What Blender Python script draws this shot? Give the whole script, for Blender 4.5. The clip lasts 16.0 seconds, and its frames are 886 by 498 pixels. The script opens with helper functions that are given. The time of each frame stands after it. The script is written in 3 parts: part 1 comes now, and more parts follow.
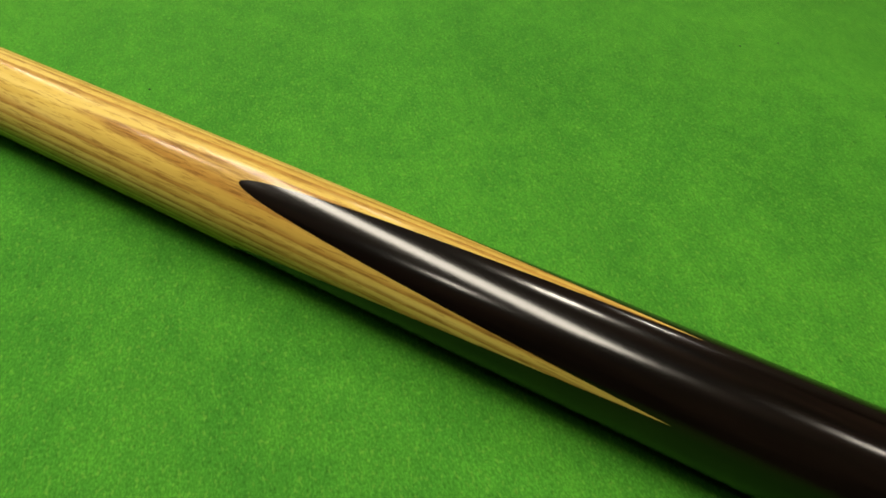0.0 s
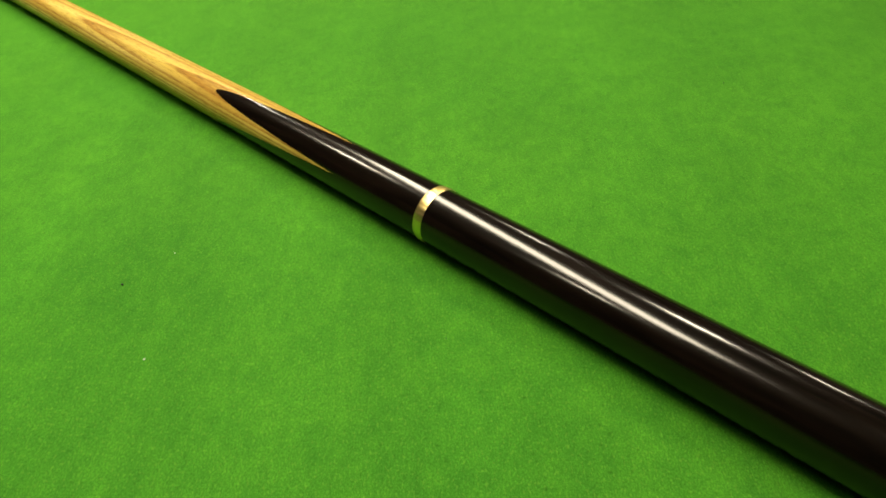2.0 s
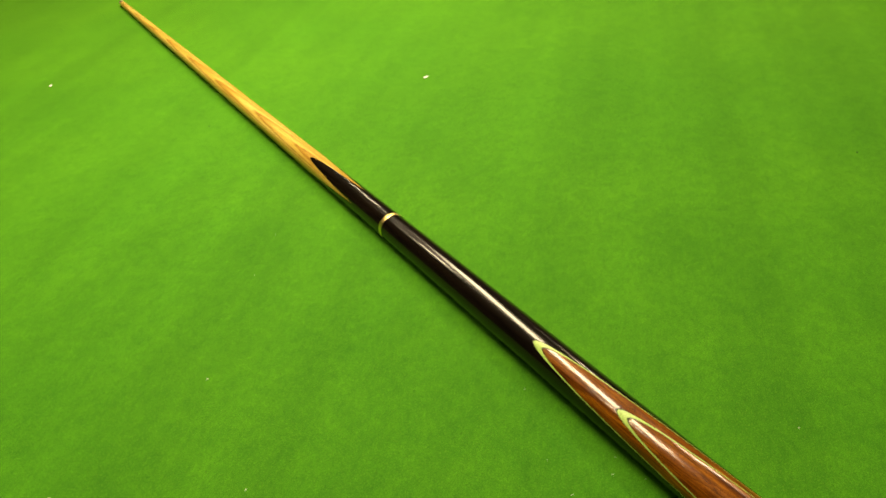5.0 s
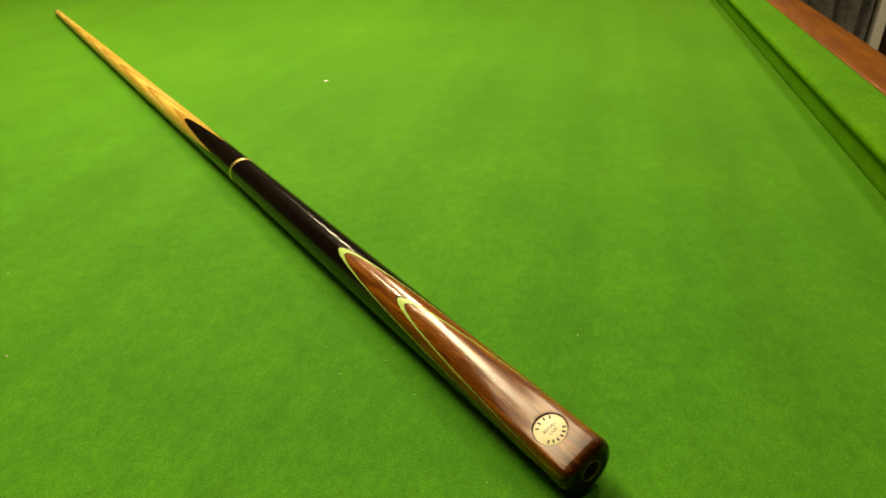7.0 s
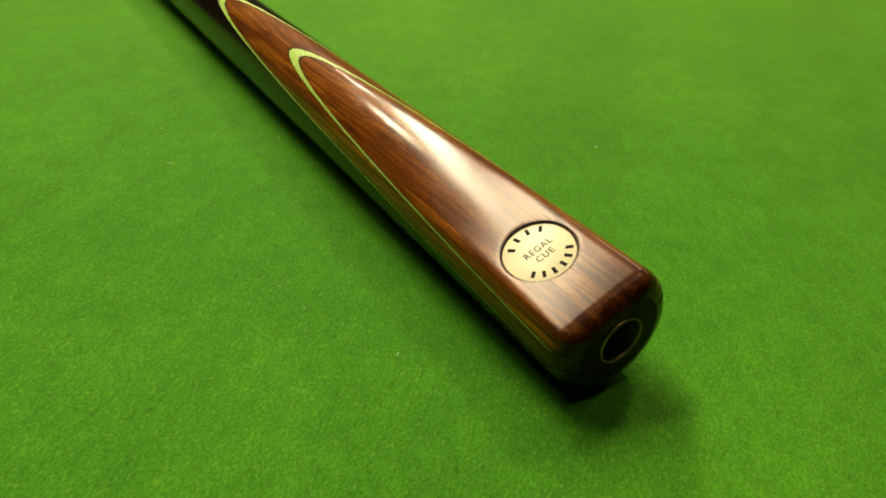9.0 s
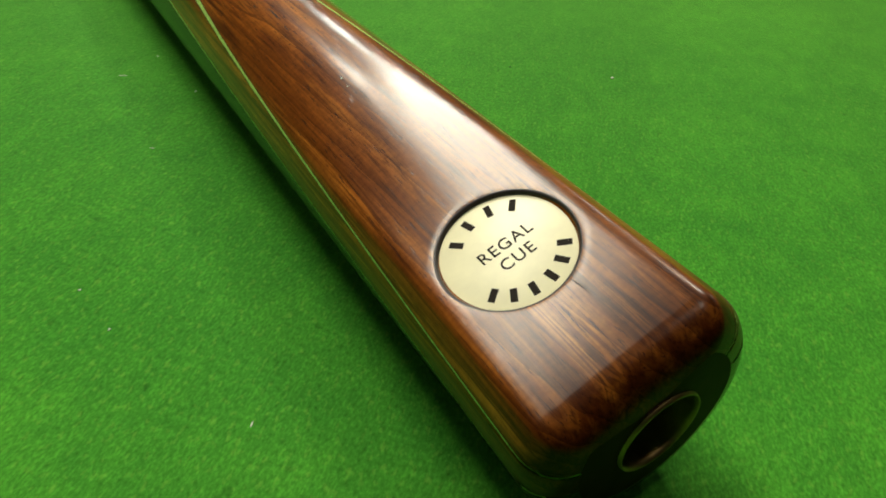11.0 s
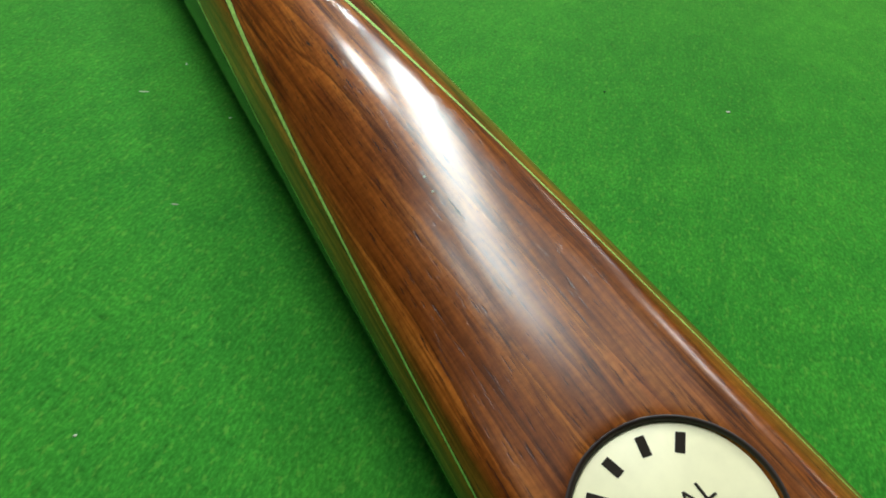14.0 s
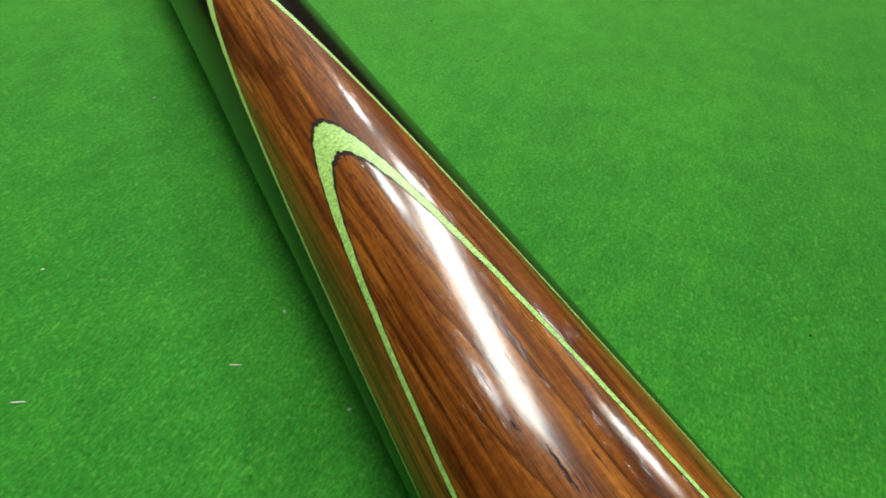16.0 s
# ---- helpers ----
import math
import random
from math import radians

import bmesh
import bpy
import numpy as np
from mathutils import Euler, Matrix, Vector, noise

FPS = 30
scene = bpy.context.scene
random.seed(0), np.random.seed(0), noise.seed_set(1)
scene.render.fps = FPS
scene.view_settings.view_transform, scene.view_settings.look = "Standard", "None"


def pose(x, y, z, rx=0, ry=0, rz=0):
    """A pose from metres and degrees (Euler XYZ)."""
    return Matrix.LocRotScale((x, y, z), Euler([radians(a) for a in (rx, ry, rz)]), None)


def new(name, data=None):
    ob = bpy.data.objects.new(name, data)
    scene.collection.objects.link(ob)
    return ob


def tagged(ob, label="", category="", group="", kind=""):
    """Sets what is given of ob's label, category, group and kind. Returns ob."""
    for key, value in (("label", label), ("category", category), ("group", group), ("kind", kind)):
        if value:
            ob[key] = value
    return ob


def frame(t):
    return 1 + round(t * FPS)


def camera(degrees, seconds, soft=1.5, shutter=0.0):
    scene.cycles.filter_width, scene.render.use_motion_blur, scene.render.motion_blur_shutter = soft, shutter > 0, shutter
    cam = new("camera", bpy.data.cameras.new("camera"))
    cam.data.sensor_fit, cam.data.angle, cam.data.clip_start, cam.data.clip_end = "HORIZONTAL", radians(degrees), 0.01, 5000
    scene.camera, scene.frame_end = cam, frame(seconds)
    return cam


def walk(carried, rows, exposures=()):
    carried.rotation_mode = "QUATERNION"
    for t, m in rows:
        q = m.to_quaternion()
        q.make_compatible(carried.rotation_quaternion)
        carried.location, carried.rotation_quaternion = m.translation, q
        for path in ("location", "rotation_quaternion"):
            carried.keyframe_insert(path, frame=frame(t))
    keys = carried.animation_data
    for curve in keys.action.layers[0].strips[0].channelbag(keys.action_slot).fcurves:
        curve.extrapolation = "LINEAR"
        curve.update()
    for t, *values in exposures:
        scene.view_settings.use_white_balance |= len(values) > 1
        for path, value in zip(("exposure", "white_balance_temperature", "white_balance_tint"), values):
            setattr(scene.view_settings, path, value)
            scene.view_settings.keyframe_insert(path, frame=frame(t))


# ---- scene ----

cam = camera(66.4, 16.0, soft=1.85)
# seconds, x, y, z, and the turn about x, y, z
PATH = [
    (0, -0.0886, 0.4899, 0.1182, 45.21, -4.32, -61.86),
    (0.5, -0.0988, 0.4455, 0.1336, 44.15, -2.38, -60.41),
    (1, -0.1147, 0.3766, 0.1484, 45.90, -0.43, -55.74),
    (1.5, -0.1339, 0.3181, 0.1646, 46.78, 1.33, -50.58),
    (2, -0.1558, 0.2668, 0.1903, 48.25, 2.63, -47.55),
    (2.5, -0.1671, 0.2106, 0.2185, 50.07, 3.90, -44.17),
    (3, -0.1708, 0.1599, 0.2394, 50.61, 4.75, -42.37),
    (3.2, -0.1723, 0.1498, 0.2503, 50.79, 5.52, -41.14),
    (5.3, -0.2127, -0.0484, 0.3532, 53.39, 6.32, -34.05),
    (5.5, -0.2167, -0.0617, 0.3480, 54.45, 5.54, -34.38),
    (6, -0.2299, -0.1081, 0.3247, 58.17, 4.34, -34.17),
    (6.5, -0.2102, -0.1502, 0.2997, 59.19, 2.98, -34.94),
    (7, -0.1746, -0.1380, 0.2432, 61.11, 0.06, -34.85),
    (7.5, -0.1383, -0.1139, 0.1869, 60.02, -1.66, -33.91),
    (8, -0.1228, -0.0953, 0.1511, 58.60, -2.85, -33.98),
    (8.5, -0.1045, -0.0765, 0.1220, 57.20, -3.69, -33.16),
    (9, -0.0894, -0.0620, 0.1032, 55.44, -3.96, -32.90),
    (9.5, -0.0815, -0.0498, 0.0967, 54.16, -4.55, -32.53),
    (10, -0.0680, -0.0402, 0.0842, 53.05, -5.45, -32.59),
    (10.2, -0.0577, -0.0329, 0.0737, 54.18, -4.46, -33.52),
    (12.3, -0.0394, -0.0179, 0.0688, 45.63, -5.53, -29.39),
    (12.5, -0.0385, -0.0172, 0.0688, 45.72, -5.48, -29.38),
    (13, -0.0373, -0.0112, 0.0694, 45.94, -5.86, -28.94),
    (13.5, -0.0348, -0.0014, 0.0693, 46.27, -5.20, -28.67),
    (14, -0.0344, 0.0133, 0.0720, 45.87, -5.62, -28.13),
    (14.5, -0.0325, 0.0284, 0.0722, 46.58, -5.12, -27.25),
    (15, -0.0330, 0.0441, 0.0717, 47.10, -5.24, -27.33),
    (15.5, -0.0294, 0.0580, 0.0750, 47.78, -4.79, -27.31),
    (16, -0.0323, 0.0678, 0.0785, 49.09, -4.68, -26.72),
]
EXPOSURES = [(0.0, -0.53, 6600, 18), (1.5, -0.25, 7200, 16), (3.0, -0.08, 7600, 14), (5.3, 0.0, 9600, 13), (7.0, 0.02, 9700, 13), (8.0, 0.04, 8600, 13),
             (8.5, 0.04, 7600, 13), (9.0, 0.04, 8500, 13), (9.5, 0.04, 8300, 13), (10.2, 0.02, 7300, 12), (12.3, 0.0, 5850, 12), (14.5, 0.0, 5500, 10), (16.0, 0.0, 5650, 11)]
walk(cam, [(t, pose(*v)) for t, *v in PATH], EXPOSURES)

# ---- world and lights ----
# the table's long side runs along (AX, AY); (NX, NY) points across it
TURN = 43.0
AX, AY = math.cos(radians(TURN)), math.sin(radians(TURN))
NX, NY = -AY, AX
MID_ALONG, MID_ACROSS = 1.62, 0.6365
HALF_LONG, HALF_WIDE = 1.785, 0.8595
FLOOR = -0.86


def on_table(along, across, z=0.0):
    """World place from metres along and across the table, from its middle."""
    a, n = MID_ALONG + along, MID_ACROSS + across
    return Vector((AX * a + NX * n, AY * a + NY * n, z))


world = bpy.data.worlds.new("room_air")
scene.world = world
world.use_nodes = True
world.node_tree.nodes["Background"].inputs["Color"].default_value = (0.9, 0.85, 0.75, 1)
world.node_tree.nodes["Background"].inputs["Strength"].default_value = 0.02


def area_lamp(name, along, across, z, size_x, size_y, watts, colour):
    data = bpy.data.lights.new(name, "AREA")
    data.shape, data.size, data.size_y = "RECTANGLE", size_x, size_y
    data.energy, data.color = watts, colour
    ob = new(name, data)
    p = on_table(along, across, z)
    ob.matrix_world = pose(p.x, p.y, p.z, 0, 0, TURN)
    return ob


CEIL = FLOOR + 2.66
WARM = (0.98, 0.94, 0.75)
# the long lamp hangs over the near half of the table
CANOPY = (-0.72, -0.02)
CANOPY_LONG, CANOPY_WIDE, CANOPY_Z = 1.56, 0.20, 1.10
area_lamp("canopy_light", *CANOPY, CANOPY_Z, CANOPY_LONG, CANOPY_WIDE, 35, WARM)
# along, across, size, watts
CEILING_SPOTS = ((-0.15, -0.95, 0.22, 15), (1.70, -1.05, 0.22, 15), (-1.60, -0.80, 0.12, 2.5), (1.30, -2.80, 0.22, 15),
                 (-1.54, 0.78, 0.12, 3.6), (-0.12, 0.84, 0.18, 9), (1.50, 0.90, 0.18, 10))
for along, across, size, watts in CEILING_SPOTS:
    area_lamp("spot_light", along, across, CEIL - 0.035, size, size, watts, WARM)

# ---- materials ----


def material(name):
    m = bpy.data.materials.new(name)
    m.use_nodes = True
    return m, m.node_tree.nodes, m.node_tree.links, m.node_tree.nodes["Principled BSDF"]


def ramp(nodes, stops):
    r = nodes.new("ShaderNodeValToRGB")
    while len(r.color_ramp.elements) < len(stops):
        r.color_ramp.elements.new(0.5)
    for e, (p, c) in zip(r.color_ramp.elements, stops):
        e.position, e.color = p, (*c, 1)
    return r


def coords(nodes, links, scale, turn=(0, 0, 0)):
    c = nodes.new("ShaderNodeTexCoord")
    mp = nodes.new("ShaderNodeMapping")
    mp.inputs["Scale"].default_value = scale
    mp.inputs["Rotation"].default_value = turn
    links.new(c.outputs["Object"], mp.inputs["Vector"])
    return mp


def coords_along(nodes, links, scale):
    """Coordinates that run along and across the table."""
    first = coords(nodes, links, (1, 1, 1), (0, 0, -radians(TURN)))
    mp = nodes.new("ShaderNodeMapping")
    mp.inputs["Scale"].default_value = scale
    links.new(first.outputs["Vector"], mp.inputs["Vector"])
    return mp


def noise_tex(nodes, links, mp, scale, detail=4, rough=0.55, distort=0.0):
    n = nodes.new("ShaderNodeTexNoise")
    n.inputs["Scale"].default_value = scale
    n.inputs["Detail"].default_value = detail
    n.inputs["Roughness"].default_value = rough
    n.inputs["Distortion"].default_value = distort
    links.new(mp.outputs["Vector"], n.inputs["Vector"])
    return n


def mix(nodes, links, kind, fac, a, b):
    m = nodes.new("ShaderNodeMix")
    m.data_type, m.blend_type = "RGBA", kind
    for value, key in ((fac, 0), (a, 6), (b, 7)):
        if hasattr(value, "links"):
            links.new(value, m.inputs[key])
        else:
            m.inputs[key].default_value = value if key == 0 else (*value, 1)
    return m.outputs[2]


def bump(nodes, links, height, strength, distance, bsdf):
    b = nodes.new("ShaderNodeBump")
    b.inputs["Strength"].default_value = strength
    b.inputs["Distance"].default_value = distance
    links.new(height, b.inputs["Height"])
    links.new(b.outputs["Normal"], bsdf.inputs["Normal"])
    return b


def cloth_material(name, dark, middle, pale, sheen):
    m, nodes, links, bsdf = material(name)
    mp = coords(nodes, links, (1, 1, 1))
    lay = coords_along(nodes, links, (0.6, 1, 1))
    fine = noise_tex(nodes, links, lay, 2300, 2, 0.6)
    tuft = noise_tex(nodes, links, lay, 1250, 3, 0.6)
    wide = noise_tex(nodes, links, mp, 3.2, 4, 0.6)
    patch = noise_tex(nodes, links, mp, 14, 3, 0.6)
    base = ramp(nodes, [(0.20, dark), (0.52, middle), (0.84, pale)])
    links.new(fine.outputs["Fac"], base.inputs["Fac"])
    worn = ramp(nodes, [(0.35, (0.84, 0.92, 0.9)), (0.7, (1.18, 1.06, 1.0))])
    links.new(wide.outputs["Fac"], worn.inputs["Fac"])
    c = mix(nodes, links, "MULTIPLY", 1.0, base.outputs["Color"], worn.outputs["Color"])
    pt = ramp(nodes, [(0.3, (0.90, 0.93, 0.91)), (0.7, (1.10, 1.07, 1.03))])
    links.new(patch.outputs["Fac"], pt.inputs["Fac"])
    c = mix(nodes, links, "MULTIPLY", 1.0, c, pt.outputs["Color"])
    mottle = noise_tex(nodes, links, mp, 75, 3, 0.6)
    mo = ramp(nodes, [(0.33, (0.86, 0.91, 0.92)), (0.67, (1.14, 1.08, 1.02))])
    links.new(mottle.outputs["Fac"], mo.inputs["Fac"])
    c = mix(nodes, links, "MULTIPLY", 1.0, c, mo.outputs["Color"])
    felt = noise_tex(nodes, links, lay, 270, 3, 0.65)
    fe = ramp(nodes, [(0.32, (0.86, 0.89, 0.90)), (0.68, (1.13, 1.10, 1.05))])
    links.new(felt.outputs["Fac"], fe.inputs["Fac"])
    c = mix(nodes, links, "MULTIPLY", 1.0, c, fe.outputs["Color"])
    mps = coords_along(nodes, links, (0.05, 1, 1))
    nap = noise_tex(nodes, links, mps, 13, 3, 0.6)
    nr = ramp(nodes, [(0.36, (0.90, 0.92, 0.91)), (0.64, (1.10, 1.08, 1.05))])
    links.new(nap.outputs["Fac"], nr.inputs["Fac"])
    c = mix(nodes, links, "MULTIPLY", 1.0, c, nr.outputs["Color"])
    tr = ramp(nodes, [(0.32, (0.83, 0.85, 0.85)), (0.68, (1.17, 1.15, 1.16))])
    links.new(tuft.outputs["Fac"], tr.inputs["Fac"])
    c = mix(nodes, links, "MULTIPLY", 1.0, c, tr.outputs["Color"])
    # loose fibres: paler, yellowish flecks and a few dark ones
    fleck = noise_tex(nodes, links, lay, 1100, 2, 0.55)
    fl = ramp(nodes, [(0.57, (0, 0, 0)), (0.70, (0.24, 0.24, 0.24))])
    links.new(fleck.outputs["Fac"], fl.inputs["Fac"])
    c = mix(nodes, links, "MIX", fl.outputs["Color"], c, (0.20, 0.44, 0.05))
    spot = noise_tex(nodes, links, mp, 410, 2, 0.5)
    sp = ramp(nodes, [(0.24, (0.5, 0.5, 0.5)), (0.34, (0, 0, 0))])
    links.new(spot.outputs["Fac"], sp.inputs["Fac"])
    c = mix(nodes, links, "MIX", sp.outputs["Color"], c, (0.012, 0.075, 0.005))
    links.new(c, bsdf.inputs["Base Color"])
    bsdf.inputs["Roughness"].default_value = 0.8
    bsdf.inputs["Specular IOR Level"].default_value = 0.08
    bsdf.inputs["Sheen Weight"].default_value = sheen
    bsdf.inputs["Sheen Roughness"].default_value = 0.32
    bsdf.inputs["Sheen Tint"].default_value = (0.46, 1.0, 0.12, 1)
    bump(nodes, links, tuft.outputs["Fac"], 0.22, 0.0004, bsdf)
    return m


def lacquer(bsdf, rough, coat):
    bsdf.inputs["Roughness"].default_value = rough
    bsdf.inputs["Coat Weight"].default_value = coat
    bsdf.inputs["Coat Roughness"].default_value = 0.10


def ring_wave(nodes, links, mp, kind, axis, scale, distort, detail_scale, profile="SAW"):
    """Growth rings of a piece of wood."""
    w = nodes.new("ShaderNodeTexWave")
    w.wave_type, w.wave_profile = kind, profile
    if kind == "RINGS":
        w.rings_direction = axis
    else:
        w.bands_direction = axis
    w.inputs["Scale"].default_value = scale
    w.inputs["Distortion"].default_value = distort
    w.inputs["Detail"].default_value = 3
    w.inputs["Detail Scale"].default_value = detail_scale
    w.inputs["Detail Roughness"].default_value = 0.6
    links.new(mp.outputs["Vector"], w.inputs["Vector"])
    return w


def rosewood_material(name, shift, rough, worn, dull):
    m, nodes, links, bsdf = material(name)
    mp = coords(nodes, links, (1, 0.06, 1))
    mp.inputs["Location"].default_value = (shift, shift * 0.3, 0)
    broad = noise_tex(nodes, links, mp, 300, 4, 0.6, 0.8)
    base = ramp(nodes, [(0.28, (0.085, 0.020, 0.003)), (0.48, (0.205, 0.060, 0.007)), (0.72, (0.39, 0.142, 0.018))])
    links.new(broad.outputs["Fac"], base.inputs["Fac"])
    # growth rings cut at a slant, as long wavering dark lines
    mpr = coords(nodes, links, (1, 0.12, 1), (0.22, 0, 0.05))
    mpr.inputs["Location"].default_value = (0.018 + shift * 0.01, 0, 0.012)
    rings = ring_wave(nodes, links, mpr, "RINGS", "Y", 140, 8.0, 0.55)
    rr = ramp(nodes, [(0.0, (0.30, 0.24, 0.22)), (0.16, (0.62, 0.55, 0.50)), (0.45, (1, 1, 1)), (1.0, (1.12, 1.12, 1.1))])
    links.new(rings.outputs["Fac"], rr.inputs["Fac"])
    c = mix(nodes, links, "MULTIPLY", 0.72, base.outputs["Color"], rr.outputs["Color"])
    # fine fibres
    mpf = coords(nodes, links, (1, 0.035, 1))
    streak = noise_tex(nodes, links, mpf, 1700, 5, 0.65, 0.2)
    st = ramp(nodes, [(0.36, (0.50, 0.43, 0.36)), (0.5, (1, 1, 1)), (0.66, (1.24, 1.22, 1.13))])
    links.new(streak.outputs["Fac"], st.inputs["Fac"])
    c = mix(nodes, links, "MULTIPLY", 1.0, c, st.outputs["Color"])
    # short ripples across the grain
    mpx = coords(nodes, links, (0.7, 1, 0.7), (0, 0, 0.35))
    ripple = noise_tex(nodes, links, mpx, 1500, 3, 0.6)
    rp = ramp(nodes, [(0.36, (0.86, 0.84, 0.82)), (0.62, (1.09, 1.09, 1.07))])
    links.new(ripple.outputs["Fac"], rp.inputs["Fac"])
    c = mix(nodes, links, "MULTIPLY", 1.0, c, rp.outputs["Color"])
    # long thin dark veins, which come and go
    mpv = coords(nodes, links, (1, 0.030, 1), (0.0, 0.0, 0.012))
    mpv.inputs["Location"].default_value = (shift * 0.5 + 0.3, 0, 0.1)
    vein = noise_tex(nodes, links, mpv, 520, 3, 0.55, 0.6)
    vr = ramp(nodes, [(0.465, (1, 1, 1)), (0.492, (0.42, 0.36, 0.32)), (0.508, (0.42, 0.36, 0.32)), (0.535, (1, 1, 1))])
    links.new(vein.outputs["Fac"], vr.inputs["Fac"])
    come = ramp(nodes, [(0.42, (0.15, 0.15, 0.15)), (0.60, (0.95, 0.95, 0.95))])
    links.new(broad.outputs["Fac"], come.inputs["Fac"])
    c = mix(nodes, links, "MULTIPLY", come.outputs["Color"], c, vr.outputs["Color"])
    # pores: thin dark dashes, thicker in some places
    mp2 = coords(nodes, links, (1, 0.06, 1))
    pores = noise_tex(nodes, links, mp2, 4800, 2, 0.5)
    pr = ramp(nodes, [(0.62, (0, 0, 0)), (0.70, (0.9, 0.9, 0.9))])
    links.new(pores.outputs["Fac"], pr.inputs["Fac"])
    c = mix(nodes, links, "MIX", pr.outputs["Color"], c, (0.030, 0.011, 0.006))
    # dark hand stain soaked into the end of the butt, with a ragged edge
    tc = nodes.new("ShaderNodeTexCoord")
    xyz = nodes.new("ShaderNodeSeparateXYZ")
    links.new(tc.outputs["Object"], xyz.inputs["Vector"])
    rag = nodes.new("ShaderNodeMath")
    rag.operation = "MULTIPLY_ADD"
    links.new(broad.outputs["Fac"], rag.inputs[0])
    rag.inputs[1].default_value = 0.014
    links.new(xyz.outputs["Y"], rag.inputs[2])
    soak = nodes.new("ShaderNodeMapRange")
    links.new(rag.outputs["Value"], soak.inputs["Value"])
    for key, v in (("From Min", 0.008), ("From Max", 0.019), ("To Min", 0.95), ("To Max", 0.0)):
        soak.inputs[key].default_value = v
    c = mix(nodes, links, "MULTIPLY", soak.outputs["Result"], c, (0.22, 0.15, 0.12))
    links.new(c, bsdf.inputs["Base Color"])
    bsdf.inputs["Specular IOR Level"].default_value = worn
    lacquer(bsdf, 0.34, 0.95)
    thin = nodes.new("ShaderNodeMath")
    thin.operation = "MULTIPLY_ADD"
    links.new(soak.outputs["Result"], thin.inputs[0])
    thin.inputs[1].default_value = -0.35
    # and worn thin along the flat, where the hand holds it
    held = nodes.new("ShaderNodeMapRange")
    links.new(xyz.outputs["Y"], held.inputs["Value"])
    for key, v in (("From Min", 0.040), ("From Max", 0.100), ("To Min", 0.64), ("To Max", 0.94)):
        held.inputs[key].default_value = v
    links.new(held.outputs["Result"], thin.inputs[2])
    links.new(thin.outputs["Value"], bsdf.inputs["Coat Weight"])
    # the lacquer is handled dull near the butt's end
    mr = nodes.new("ShaderNodeMapRange")
    links.new(xyz.outputs["Y"], mr.inputs["Value"])
    for key, v in (("From Min", 0.035), ("From Max", 0.088), ("To Min", rough + dull), ("To Max", rough)):
        mr.inputs[key].default_value = v
    smear = noise_tex(nodes, links, mp, 160, 3, 0.6)
    add = nodes.new("ShaderNodeMath")
    add.operation = "MULTIPLY_ADD"
    links.new(smear.outputs["Fac"], add.inputs[0])
    add.inputs[1].default_value = 0.10
    links.new(mr.outputs["Result"], add.inputs[2])
    links.new(add.outputs["Value"], bsdf.inputs["Coat Roughness"])
    inv = nodes.new("ShaderNodeInvert")
    links.new(pr.outputs["Color"], inv.inputs["Color"])
    grain = mix(nodes, links, "MIX", 0.55, inv.outputs["Color"], streak.outputs["Color"])
    grain = mix(nodes, links, "MIX", 0.35, grain, ripple.outputs["Color"])
    b = bump(nodes, links, grain, 0.22, 0.00013, bsdf)
    links.new(b.outputs["Normal"], bsdf.inputs["Coat Normal"])
    return m


def ebony_material():
    m, nodes, links, bsdf = material("ebony")
    mp = coords(nodes, links, (1, 0.06, 1))
    streak = noise_tex(nodes, links, mp, 500, 4, 0.6)
    base = ramp(nodes, [(0.35, (0.0022, 0.0015, 0.0012)), (0.75, (0.0085, 0.005, 0.0034))])
    links.new(streak.outputs["Fac"], base.inputs["Fac"])
    links.new(base.outputs["Color"], bsdf.inputs["Base Color"])
    bsdf.inputs["Specular IOR Level"].default_value = 0.0
    lacquer(bsdf, 0.4, 1.0)
    bsdf.inputs["Coat IOR"].default_value = 1.45
    bsdf.inputs["Coat Roughness"].default_value = 0.155
    return m


